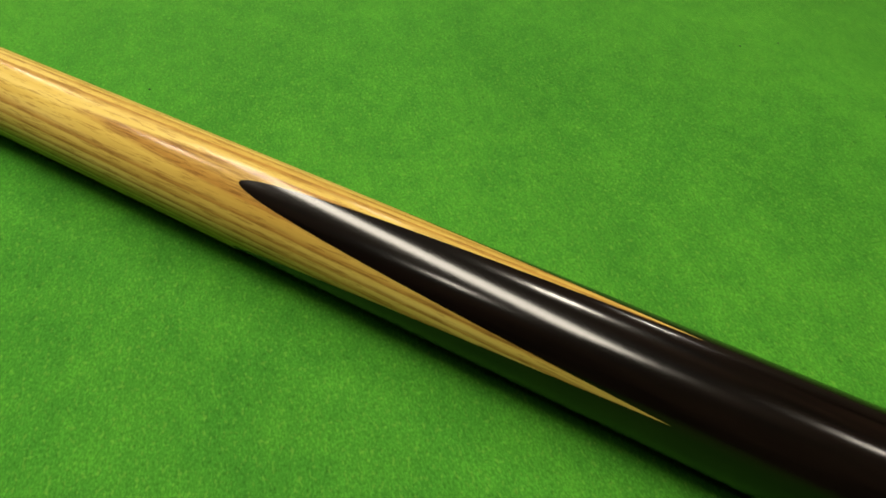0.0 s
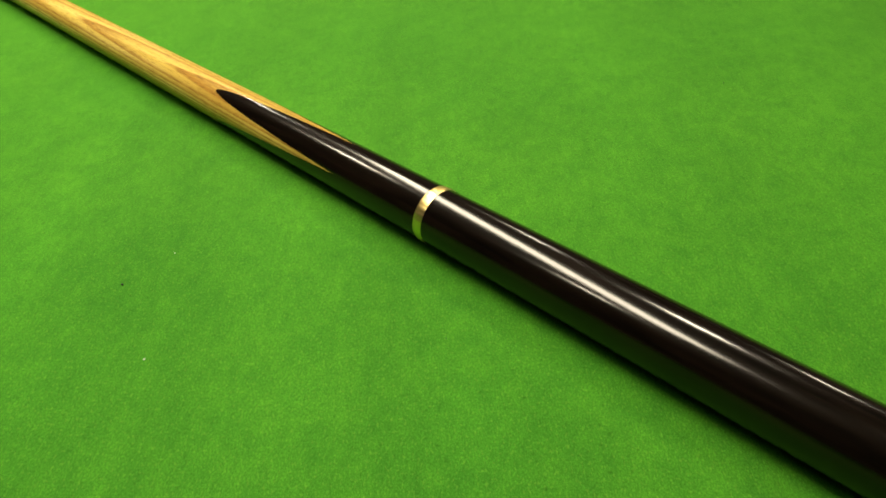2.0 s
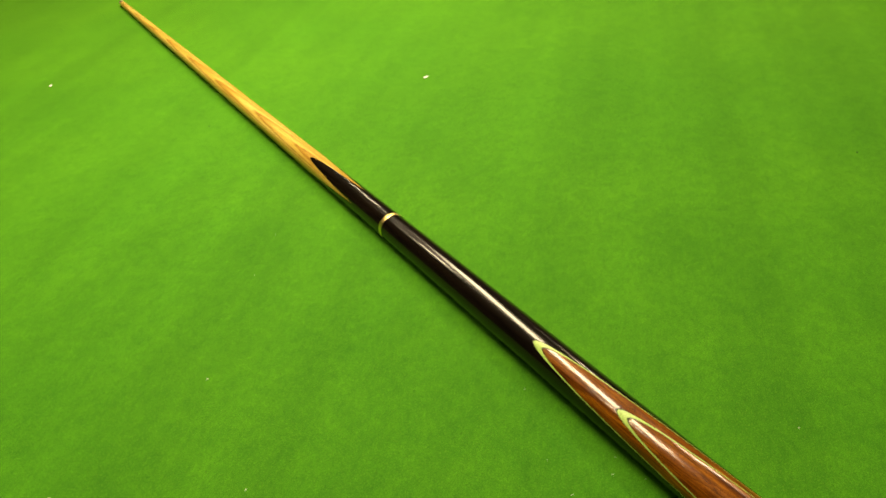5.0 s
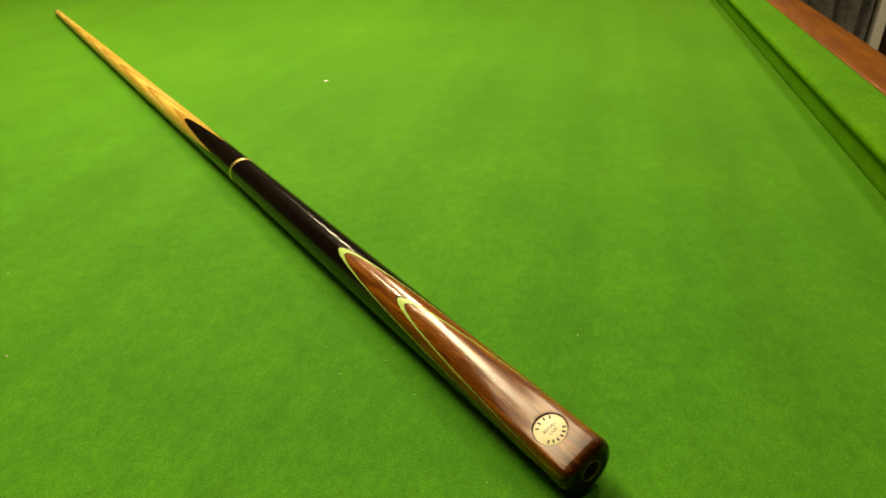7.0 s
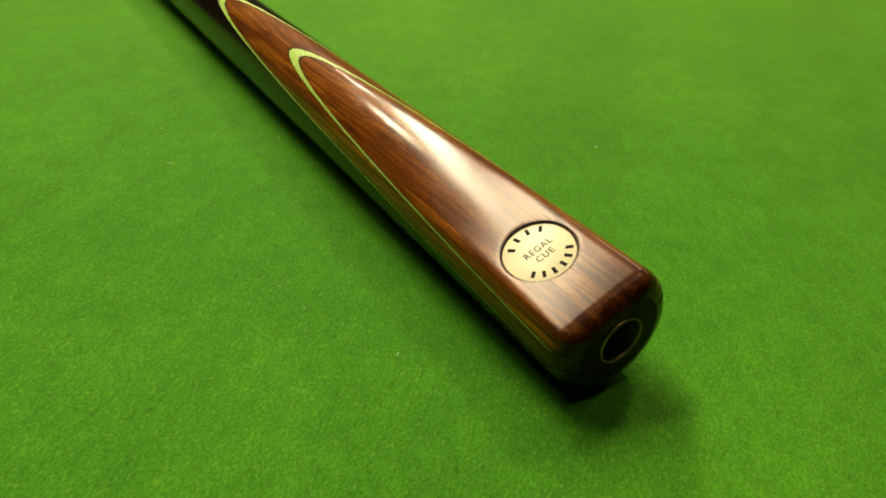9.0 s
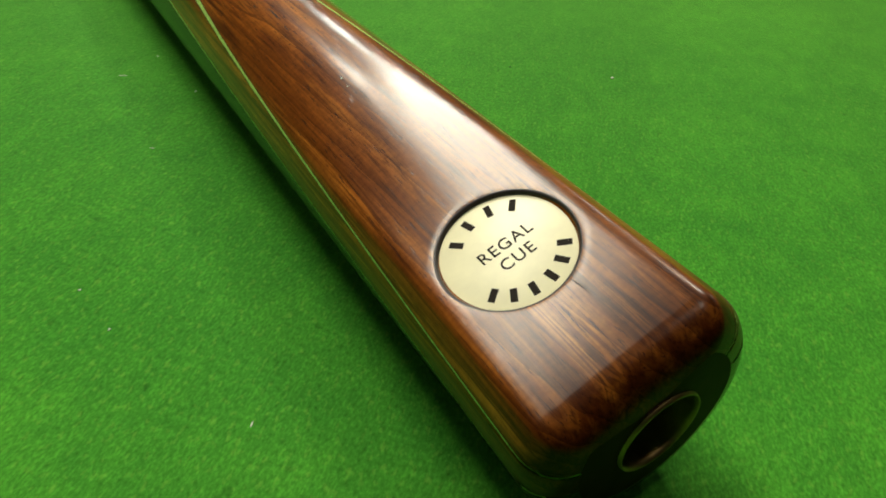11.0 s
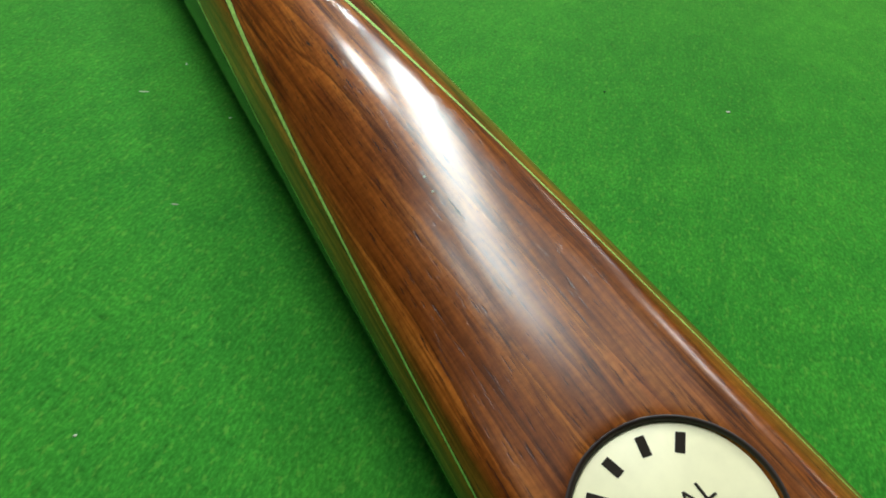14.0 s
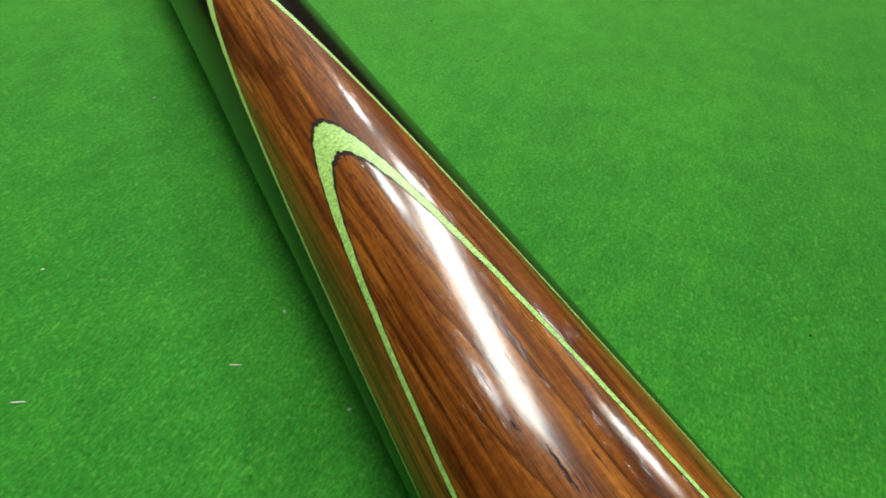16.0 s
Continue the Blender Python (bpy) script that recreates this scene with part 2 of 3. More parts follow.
def ash_material():
    m, nodes, links, bsdf = material("pale_ash")
    mp = coords(nodes, links, (1, 0.04, 1), (0.0, 0.40, 0))
    warp = noise_tex(nodes, links, mp, 170, 4, 0.6)
    light = ramp(nodes, [(0.32, (0.46, 0.28, 0.05)), (0.5, (0.60, 0.42, 0.09)), (0.7, (0.74, 0.57, 0.17))])
    links.new(warp.outputs["Fac"], light.inputs["Fac"])
    # growth rings a millimetre or so apart, which show as arrows where the tapering shaft cuts them flat
    rings = ring_wave(nodes, links, mp, "BANDS", "Z", 190, 2.6, 0.5)
    mask = ramp(nodes, [(0.0, (0.9, 0.9, 0.9)), (0.16, (0.62, 0.62, 0.62)), (0.45, (0.12, 0.12, 0.12)), (0.88, (0.0, 0.0, 0.0)), (1.0, (0.9, 0.9, 0.9))])
    links.new(rings.outputs["Fac"], mask.inputs["Fac"])
    tan = mix(nodes, links, "MIX", mask.outputs["Color"], light.outputs["Color"], (0.36, 0.17, 0.028))
    mp2 = coords(nodes, links, (1, 0.045, 1))
    dash = noise_tex(nodes, links, mp2, 2300, 2.5, 0.65)
    dr = ramp(nodes, [(0.43, (0.75, 0.75, 0.75)), (0.50, (0, 0, 0))])
    links.new(dash.outputs["Fac"], dr.inputs["Fac"])
    dark = mix(nodes, links, "MULTIPLY", 1.0, mask.outputs["Color"], dr.outputs["Color"])
    c = mix(nodes, links, "MIX", dark, tan, (0.13, 0.052, 0.010))
    # sparse pores everywhere else
    fine = noise_tex(nodes, links, mp2, 3000, 2, 0.6)
    fr = ramp(nodes, [(0.57, (0, 0, 0)), (0.62, (0.60, 0.60, 0.60))])
    links.new(fine.outputs["Fac"], fr.inputs["Fac"])
    c = mix(nodes, links, "MIX", fr.outputs["Color"], c, (0.22, 0.10, 0.016))
    links.new(c, bsdf.inputs["Base Color"])
    bsdf.inputs["Specular IOR Level"].default_value = 0.1
    lacquer(bsdf, 0.5, 0.40)
    bsdf.inputs["Coat Roughness"].default_value = 0.16
    return m


def plain_material(name, colour, rough, metal=0.0, vary=0.12, scale=60):
    m, nodes, links, bsdf = material(name)
    mp = coords(nodes, links, (1, 1, 1))
    n = noise_tex(nodes, links, mp, scale, 4, 0.6)
    lo = tuple(c * (1 - vary) for c in colour)
    hi = tuple(min(1, c * (1 + vary)) for c in colour)
    base = ramp(nodes, [(0.3, lo), (0.7, hi)])
    links.new(n.outputs["Fac"], base.inputs["Fac"])
    links.new(base.outputs["Color"], bsdf.inputs["Base Color"])
    bsdf.inputs["Roughness"].default_value = rough
    bsdf.inputs["Metallic"].default_value = metal
    return m


def rail_material():
    m, nodes, links, bsdf = material("polished_mahogany")
    mp = coords_along(nodes, links, (0.15, 1, 1))
    n = noise_tex(nodes, links, mp, 60, 5, 0.6, 0.5)
    base = ramp(nodes, [(0.30, (0.10, 0.026, 0.003)), (0.5, (0.155, 0.046, 0.004)), (0.7, (0.20, 0.066, 0.005))])
    links.new(n.outputs["Fac"], base.inputs["Fac"])
    links.new(base.outputs["Color"], bsdf.inputs["Base Color"])
    bsdf.inputs["Specular IOR Level"].default_value = 0.08
    lacquer(bsdf, 0.5, 0.05)
    return m


CLOTH = cloth_material("green_baize", (0.0220, 0.122, 0.009), (0.039, 0.208, 0.017), (0.067, 0.308, 0.030), 1.0)
CUSHION_CLOTH = cloth_material("worn_green_baize", (0.019, 0.088, 0.004), (0.042, 0.188, 0.008), (0.082, 0.30, 0.016), 0.0)
ROSEWOOD = rosewood_material("rosewood_front", 0.0, 0.085, 0.06, 0.125)
ROSEWOOD_BACK = rosewood_material("rosewood_outer", 0.7, 0.05, 0.1, 0.0)
EBONY = ebony_material()
ASH = ash_material()
RAIL = rail_material()
VENEER = plain_material("green_veneer", (0.38, 0.60, 0.14), 0.4, vary=0.45, scale=2300)
BRASS = plain_material("brass", (0.92, 0.68, 0.28), 0.36, 1.0, 0.12, 900)
BUSH = plain_material("dull_brass", (0.32, 0.22, 0.095), 0.5, 1.0, 0.2, 700)
BADGE = plain_material("ivory_badge", (0.80, 0.76, 0.50), 0.36, vary=0.06, scale=300)
GLUE_DARK = plain_material("dark_glue", (0.02, 0.012, 0.008), 0.4)
HOLE = plain_material("hole_dark", (0.11, 0.052, 0.026), 0.7, vary=0.3, scale=500)
# dark brown rim, blackened further: the recess wall's shade is in its colour
RIM = plain_material("shaded_rim", (0.014, 0.006, 0.004), 0.5)
END_WOOD = plain_material("dull_ebony", (0.026, 0.010, 0.006), 0.6, vary=0.4, scale=300)
END_WOOD.node_tree.nodes["Principled BSDF"].inputs["Specular IOR Level"].default_value = 0.1
INK = plain_material("engraved_black", (0.018, 0.014, 0.010), 0.8)
GLUE_DARK.node_tree.nodes["Principled BSDF"].inputs["Specular IOR Level"].default_value = 0.1
BADGE.node_tree.nodes["Principled BSDF"].inputs["Specular IOR Level"].default_value = 0.45
for m in (INK, HOLE):
    m.node_tree.nodes["Principled BSDF"].inputs["Specular IOR Level"].default_value = 0.15
LEATHER = plain_material("tip_leather", (0.45, 0.36, 0.24), 0.8)
LINT = plain_material("white_lint", (0.50, 0.55, 0.42), 0.9)
PLASTER = plain_material("cream_plaster", (0.14, 0.12, 0.09), 0.9, vary=0.05, scale=8)
CEILING = plain_material("dim_ceiling", (0.13, 0.115, 0.09), 0.9, vary=0.05, scale=8)
CARPET = plain_material("brown_carpet", (0.06, 0.04, 0.03), 0.95, vary=0.3, scale=200)
GREY_CLOTH = plain_material("grey_fabric", (0.20, 0.20, 0.19), 0.9, vary=0.45, scale=30)
WHITE_PAINT = plain_material("white_paint", (0.75, 0.75, 0.7), 0.5, vary=0.05)
DARK_WOOD = plain_material("dark_wood", (0.03, 0.014, 0.010), 0.5, vary=0.3)
LAMP_METAL = plain_material("lamp_metal", (0.04, 0.12, 0.06), 0.5)
LAMP_WHITE = plain_material("lamp_white", (0.8, 0.8, 0.76), 0.5, vary=0.03)

# ---- mesh helpers ----


def finish(name, bm, mat, smooth=True):
    me = bpy.data.meshes.new(name)
    bm.normal_update()
    for f in bm.faces:
        f.smooth = smooth
    bm.to_mesh(me)
    bm.free()
    me.materials.append(mat)
    return new(name, me)


def part(name, bm, mat, parent, label="", smooth=True):
    ob = finish(name, bm, mat, smooth)
    ob.parent = parent
    return tagged(ob, label)


def empty(name, place=(0, 0, 0)):
    ob = new(name)
    ob.location = place
    return ob


def box_mesh(sx, sy, sz, m=Matrix(), bevel=0.0, segments=2):
    bm = bmesh.new()
    bmesh.ops.create_cube(bm, size=1)
    bmesh.ops.scale(bm, vec=(sx, sy, sz), verts=bm.verts)
    if bevel:
        bmesh.ops.bevel(bm, geom=bm.edges[:], offset=bevel, segments=segments, affect="EDGES", profile=0.5)
    bmesh.ops.transform(bm, matrix=m, verts=bm.verts)
    return bm


def table_pose(along, across, z):
    p = on_table(along, across, z)
    return pose(p.x, p.y, p.z, 0, 0, TURN)


# ---- the room ----
SIZE_A, SIZE_N, HIGH = 7.6, 7.0, 2.66
MID_A = -0.7
EAST = MID_A + SIZE_A / 2
tagged(finish("floor", box_mesh(SIZE_A, SIZE_N, 0.1, table_pose(MID_A, 0, FLOOR - 0.05)), CARPET, False),
       "dark brown carpeted floor of the room", "floor", kind="structure")
tagged(finish("ceiling", box_mesh(SIZE_A, SIZE_N, 0.1, table_pose(MID_A, 0, FLOOR + HIGH + 0.05)), CEILING, False),
       "plain cream plaster ceiling above the table", "ceiling", kind="structure")
for nm, a, n, sa, sn in (("wall_north", MID_A, SIZE_N / 2 + 0.05, SIZE_A, 0.1), ("wall_south", MID_A, -SIZE_N / 2 - 0.05, SIZE_A, 0.1),
                         ("wall_west", MID_A - SIZE_A / 2 - 0.05, 0, 0.1, SIZE_N + 0.2)):
    tagged(finish(nm, box_mesh(sa, sn, HIGH, table_pose(a, n, FLOOR + HIGH / 2)), PLASTER, False),
           "plain cream plaster wall of the room", "wall", kind="structure")
# the east wall has a doorway between across = DOOR0 and DOOR1
DOOR0, DOOR1, DOOR_H = -3.26, -2.37, 2.03
tagged(finish("wall_east", box_mesh(0.1, SIZE_N / 2 - DOOR1 + 0.1, HIGH, table_pose(EAST + 0.05, (SIZE_N / 2 + 0.1 + DOOR1) / 2, FLOOR + HIGH / 2)), PLASTER, False),
       "plain cream plaster wall beside the dark door", "wall", kind="structure")
tagged(finish("wall_east_end", box_mesh(0.1, DOOR0 + SIZE_N / 2 + 0.1, HIGH, table_pose(EAST + 0.05, (DOOR0 - SIZE_N / 2 - 0.1) / 2, FLOOR + HIGH / 2)), PLASTER, False),
       "plain cream plaster wall past the door", "wall", kind="structure")
tagged(finish("wall_over_door", box_mesh(0.1, DOOR1 - DOOR0, HIGH - DOOR_H, table_pose(EAST + 0.05, (DOOR0 + DOOR1) / 2, FLOOR + (HIGH + DOOR_H) / 2)), PLASTER, False),
       "plain cream plaster wall over the door", "wall", kind="structure")
door = empty("door_1", on_table(EAST, (DOOR0 + DOOR1) / 2, FLOOR))
tagged(door, "closed dark brown wooden door in a white frame", "door", kind="structure")


def local(ob, parent):
    ob.parent = parent
    ob.matrix_parent_inverse = Matrix.Translation(-parent.location)
    return ob


local(finish("door_leaf", box_mesh(0.045, DOOR1 - DOOR0 - 0.08, DOOR_H - 0.05, table_pose(EAST + 0.03, (DOOR0 + DOOR1) / 2, FLOOR + DOOR_H / 2 - 0.02), 0.003, 1), DARK_WOOD, False), door)
for n in (DOOR0 + 0.0, DOOR1 - 0.0):
    local(tagged(finish("door_post", box_mesh(0.13, 0.06, DOOR_H + 0.05, table_pose(EAST - 0.015, n, FLOOR + DOOR_H / 2 + 0.025), 0.005, 2), WHITE_PAINT, False), "white painted door post"), door)
local(tagged(finish("door_head", box_mesh(0.13, DOOR1 - DOOR0 - 0.104, 0.09, table_pose(EAST - 0.015, (DOOR0 + DOOR1) / 2, FLOOR + DOOR_H + 0.005), 0.005, 2), WHITE_PAINT, False), "white painted door head"), door)


def curtain_mesh(n0, n1, z0, z1, a):
    """A hanging cloth with folds, along the wall from across = n0 to n1."""
    bm = bmesh.new()
    cols = []
    count = 72
    for i in range(count + 1):
        u = i / count
        wave = 0.055 * math.sin(u * 9.3 * math.pi + 0.6 * math.sin(u * 7)) + 0.008 * math.sin(u * 31)
        cols.append([bm.verts.new(on_table(a - 0.08 + wave * (1.0 - 0.35 * v), n0 + (n1 - n0) * u, z0 + (z1 - z0) * v)) for v in (0, 0.25, 0.5, 0.75, 1)])
    for p, q in zip(cols, cols[1:]):
        for k in range(4):
            bm.faces.new((p[k], q[k], q[k + 1], p[k + 1]))
    bmesh.ops.solidify(bm, geom=bm.faces[:], thickness=0.003)
    return bm


# folded cloth added in place of translucent plastic and wires beside the door
tagged(finish("curtain", curtain_mesh(-2.30, -1.60, FLOOR + 0.001, FLOOR + 2.2, EAST), GREY_CLOTH),
       "pale grey folded sheet standing in for plastic and wires beside the door", "curtain")

# ---- the table ----
RAIL_W, RAIL_TOP = 0.068, 0.046
table = empty("snooker_table", on_table(0, 0, FLOOR))
tagged(table, "full-size snooker table with green baize and mahogany rails", "snooker table")


def bed_mesh():
    bm = box_mesh(2 * HALF_LONG + 0.1, 2 * HALF_WIDE + 0.1, 0.045, table_pose(0, 0, -0.0225))
    return bm


local(tagged(finish("bed", bed_mesh(), CLOTH, False), "flat bed under stretched green baize"), table)


def cushion_mesh(length, m):
    """A cushion along x; its nose points to +y, where y = 0 is the nose line."""
    prof = [(-0.057, -0.005), (-0.0172, -0.005), (-0.0172, 0.006), (-0.0168, 0.0150), (-0.0140, 0.0230), (-0.0090, 0.0290), (-0.0054, 0.0328), (-0.0042, 0.0362),
            (-0.0048, 0.0390), (-0.0070, 0.0412), (-0.0100, 0.0427), (-0.0140, 0.0437), (-0.030, 0.0450), (-0.047, 0.0464), (-0.051, 0.0475), (-0.054, 0.0475), (-0.057, 0.0460)]
    bm = bmesh.new()
    rows = []
    for k in range(41):
        x = length * (k / 40 - 0.5)
        rows.append([bm.verts.new((x, y, z)) for y, z in prof])
    for a, b in zip(rows, rows[1:]):
        for i in range(len(prof)):
            j = (i + 1) % len(prof)
            bm.faces.new((a[i], a[j], b[j], b[i]))
    bm.faces.new(rows[0][::-1])
    bm.faces.new(rows[-1])
    bmesh.ops.recalc_face_normals(bm, faces=bm.faces)
    bmesh.ops.transform(bm, matrix=m, verts=bm.verts)
    return bm


CUSHIONS = ((0, -HALF_WIDE, 0, 2 * HALF_LONG), (0, HALF_WIDE, 180, 2 * HALF_LONG),
            (-HALF_LONG, 0, -90, 2 * HALF_WIDE), (HALF_LONG, 0, 90, 2 * HALF_WIDE))
for a, n, turn, length in CUSHIONS:
    m = table_pose(a, n, 0.0) @ pose(0, 0, 0, 0, 0, turn)
    local(tagged(finish("cushion", cushion_mesh(length, m), CUSHION_CLOTH), "cushion covered in green baize"), table)
    m2 = m @ pose(0, -0.0572 - RAIL_W / 2, -0.021)
    local(tagged(finish("rail", box_mesh(length + 0.114 + (2 * RAIL_W if turn in (0, 180) else 0), RAIL_W, 0.132, m2, 0.008, 3), RAIL),
                 "polished reddish-brown wooden rail"), table)
    m3 = m @ pose(0, -0.10, -0.20)
    local(finish("apron", box_mesh(length - 0.02, 0.05, 0.22, m3, 0.004, 1), RAIL, False), table)
for a in (-1.6, -0.55, 0.55, 1.6):
    for n in (-0.72, 0.72):
        bm = bmesh.new()
        prof = [(0.07, 0.0), (0.075, 0.04), (0.05, 0.08), (0.06, 0.2), (0.085, 0.4), (0.07, 0.52), (0.09, 0.56), (0.09, 0.815)]
        rows = []
        for r, z in prof:
            rows.append([bm.verts.new((r * math.cos(i * math.tau / 20), r * math.sin(i * math.tau / 20), z)) for i in range(20)])
        for p, q in zip(rows, rows[1:]):
            for i in range(20):
                bm.faces.new((p[i], p[(i + 1) % 20], q[(i + 1) % 20], q[i]))
        bm.faces.new(rows[0][::-1])
        bm.faces.new(rows[-1])
        bmesh.ops.transform(bm, matrix=table_pose(a, n, FLOOR), verts=bm.verts)
        local(finish("leg", bm, RAIL), table)

# ---- the cue ----
LENGTH, BUTT_R, TIP_R, BULGE = 1.461, 0.0146, 0.0050, 0.0006
ROLL = -0.434
FILLET = 0.0044
BADGE_S, BADGE_U, BADGE_R = 0.0222, 0.0, 0.0079
LIP = 0.0014


def cue_radius(s):
    u = max(0.0, min(1.0, s / LENGTH))
    return BUTT_R + (TIP_R - BUTT_R) * u + BULGE * 4 * u * (1 - u)


def flat_height(s):
    """Height of the flat over the cue's axis; it runs out in a gentle curve."""
    return 0.0105 + 0.029 * (s - 0.022) + 0.5 * max(0.0, 0.022 - s) ** 2 + 0.43 * max(0.0, s - 0.022) ** 2


def cue_point(s, th, lift=0.0):
    """A point of the cue's skin: s metres from the butt, th radians round from the middle of the flat."""
    r = cue_radius(s)
    rr = r
    if math.cos(th) > 0.2 and s < 0.2:
        # the planed flat is sanded to a slight crown where it runs out
        w = max(0.0, min(1.0, (s - 0.018) / 0.036))
        crown = 13.5 * w * w * (3 - 2 * w) * (r * math.sin(th)) ** 2
        f = (flat_height(s) - crown - 0.0003 * max(0.0, 1 - s / 0.012) ** 2) / math.cos(th)
        v = max(0.0, min(1.0, (s - 0.035) / 0.055))
        k = 0.0011 + 0.0022 * v * v * (3 - 2 * v)
        h = max(0.0, min(1.0, 0.5 + 0.5 * (f - r) / k))
        rr = f * (1 - h) + r * h - k * h * (1 - h)
    if abs(s - BADGE_S) < BADGE_R + LIP + 0.0004 and abs(th) < 0.9:
        d = math.hypot(s - BADGE_S, rr * math.sin(th) - BADGE_U)
        # the wood rounds over softly towards the recess and then drops into it
        u = max(0.0, min(1.0, (BADGE_R + 0.0004 + LIP - d) / LIP))
        v = max(0.0, min(1.0, (BADGE_R + 0.00042 - d) / 0.0003))
        rr -= (0.00009 * u * u * u + 0.0009 * v * v * (3 - 2 * v)) / math.cos(th)
    if s < FILLET:
        rr -= FILLET - math.sqrt(max(0.0, FILLET ** 2 - (FILLET - s) ** 2))
    rr += lift
    a = ROLL + th
    return Vector((rr * math.sin(a), s, r + rr * math.cos(a)))


def steps(lo, hi, n):
    """n + 1 places from lo to hi, closer together near the butt's rounded end."""
    out = []
    for i in range(n + 1):
        u = i / n
        if lo < FILLET and hi - lo > 0.01:
            u = u ** 1.8
        out.append(lo + (hi - lo) * u)
    return out


def band(low, high, th0, th1, nt, ns, closed=False, lift=0.0):
    """The piece of the cue's skin between the lines s = low(th) and s = high(th)."""
    bm = bmesh.new()
    cols = []
    for i in range(nt if closed else nt + 1):
        th = th0 + (th1 - th0) * i / nt
        lo, hi = max(0.0, low(th)), max(0.0, high(th))
        cols.append([bm.verts.new(cue_point(s, th, lift)) for s in steps(lo, max(lo, hi), ns)])
    n = len(cols)
    for i in range(n if closed else n - 1):
        a, b = cols[i], cols[(i + 1) % n]
        for j in range(ns):
            bm.faces.new((a[j], a[j + 1], b[j + 1], b[j]))
    bmesh.ops.remove_doubles(bm, verts=bm.verts, dist=1e-6)
    bmesh.ops.recalc_face_normals(bm, faces=bm.faces)
    return bm


def skin(ob):
    """Gives a piece of the cue's skin the normals of the turned and planed form."""
    out = []
    for v in ob.data.vertices:
        s = min(max(v.co.y, 0.0002), LENGTH)
        r = cue_radius(s)
        th = math.atan2(v.co.x, v.co.z - r) - ROLL
        ds, dt = 0.00004, 0.002
        a = cue_point(s + ds, th) - cue_point(s - ds, th)
        c = cue_point(s, th + dt) - cue_point(s, th - dt)
        n = c.cross(a).normalized()
        if n.dot(Vector((v.co.x, 0, v.co.z - r))) < 0:
            n = -n
        out.append(n)
    ob.data.normals_split_custom_set_from_vertices(out)
    return ob


def splice(apex, slope):
    def line(th):
        d = th - OFF
        rough = 0.00020 * (math.sin(d * 61 + apex * 900) + math.sin(d * 113 + 1.3) + 0.8 * math.sin(d * 187 + apex * 300))
        return apex - slope * (1 - math.cos(d)) + rough
    return line


def end_angle(apex, slope):
    return math.acos(1 - apex / slope)


SLOPE = 0.243
OFF = 0.0
THIN = SLOPE + 0.0075
inner_in, inner_out = splice(0.1420, SLOPE), splice(0.1525, THIN)
outer_in, outer_out = splice(0.2165, SLOPE), splice(0.2275, THIN)
GLUE = 0.0013
RING0, RING1 = 0.4216, 0.4262


def points_line(th):
    """The four ebony points against the ash: parabolas a quarter turn apart."""
    best = 0
    for k in range(4):
        d = math.atan2(math.sin(th - 0.0 - k * math.pi / 2), math.cos(th - 0.0 - k * math.pi / 2))
        best = max(best, 0.577 - 0.341 * (1 - math.cos(d)))
    return best


cue = empty("snooker_cue", (0, 0, 0))
tagged(cue, "snooker cue, ash shaft, black butt, brown rosewood splice, lying on baize", "snooker cue")
A1, A2, A3, A4 = (end_angle(a, k) for a, k in ((0.1420, SLOPE), (0.1525, THIN), (0.2165, SLOPE), (0.2275, THIN)))
zero = lambda th: 0.0


def moved(line, d):
    return lambda th: line(th) + d


skin(part("front_splice", band(zero, inner_in, OFF - A1, OFF + A1, 300, 560), ROSEWOOD, cue, "reddish-brown rosewood front splice with a flat"))
for k, (low, high, a) in enumerate(((inner_in, inner_out, A2), (outer_in, outer_out, A4))):
    skin(part("veneer", band(moved(low, GLUE), moved(high, -GLUE), OFF - a, OFF + a, 160, 8), VENEER, cue, "pale green veneer line"))
    for g in (low, moved(high, -GLUE)):
        skin(part("glue_line", band(g, moved(g, GLUE), OFF - a, OFF + a, 160, 2), GLUE_DARK, cue, "thin dark glue line"))
skin(part("outer_splice", band(inner_out, outer_in, OFF - A3, OFF + A3, 140, 60), ROSEWOOD_BACK, cue, "reddish-brown rosewood outer splice"))
part("butt", band(outer_out, lambda th: RING0, -math.pi, math.pi, 160, 120, True), EBONY, cue, "glossy black ebony butt")
skin(part("spliced_ebony", band(lambda th: RING1, points_line, -math.pi, math.pi, 192, 60, True), EBONY, cue, "black ebony points spliced into the shaft"))


def ring_mesh(count=28, fine=6):
    """The joint ring: flat sections parted by fine grooves."""
    bm = bmesh.new()
    n = count * fine
    cols = []
    for i in range(n):
        th = math.tau * i / n
        lift = -0.00002 if i % fine == 0 else 0.00012
        cols.append([bm.verts.new(cue_point(s, th, lift - d)) for s, d in ((RING0, 0.0001), (RING0 + 0.0003, 0.0), (RING1 - 0.0003, 0.0), (RING1, 0.0001))])
    for i in range(n):
        p, q = cols[i], cols[(i + 1) % n]
        for j in range(3):
            bm.faces.new((p[j], p[j + 1], q[j + 1], q[j]))
    bmesh.ops.recalc_face_normals(bm, faces=bm.faces)
    return bm


part("joint_ring", ring_mesh(), BRASS, cue, "polished brass joint ring with fine grooves")
skin(part("shaft", band(points_line, lambda th: LENGTH - 0.016, -math.pi, math.pi, 192, 90, True), ASH, cue, "golden ash shaft with dark grain arrows"))
part("ferrule", band(lambda th: LENGTH - 0.016, lambda th: LENGTH - 0.006, -math.pi, math.pi, 48, 3, True, 0.00003), BRASS, cue, "brass ferrule")


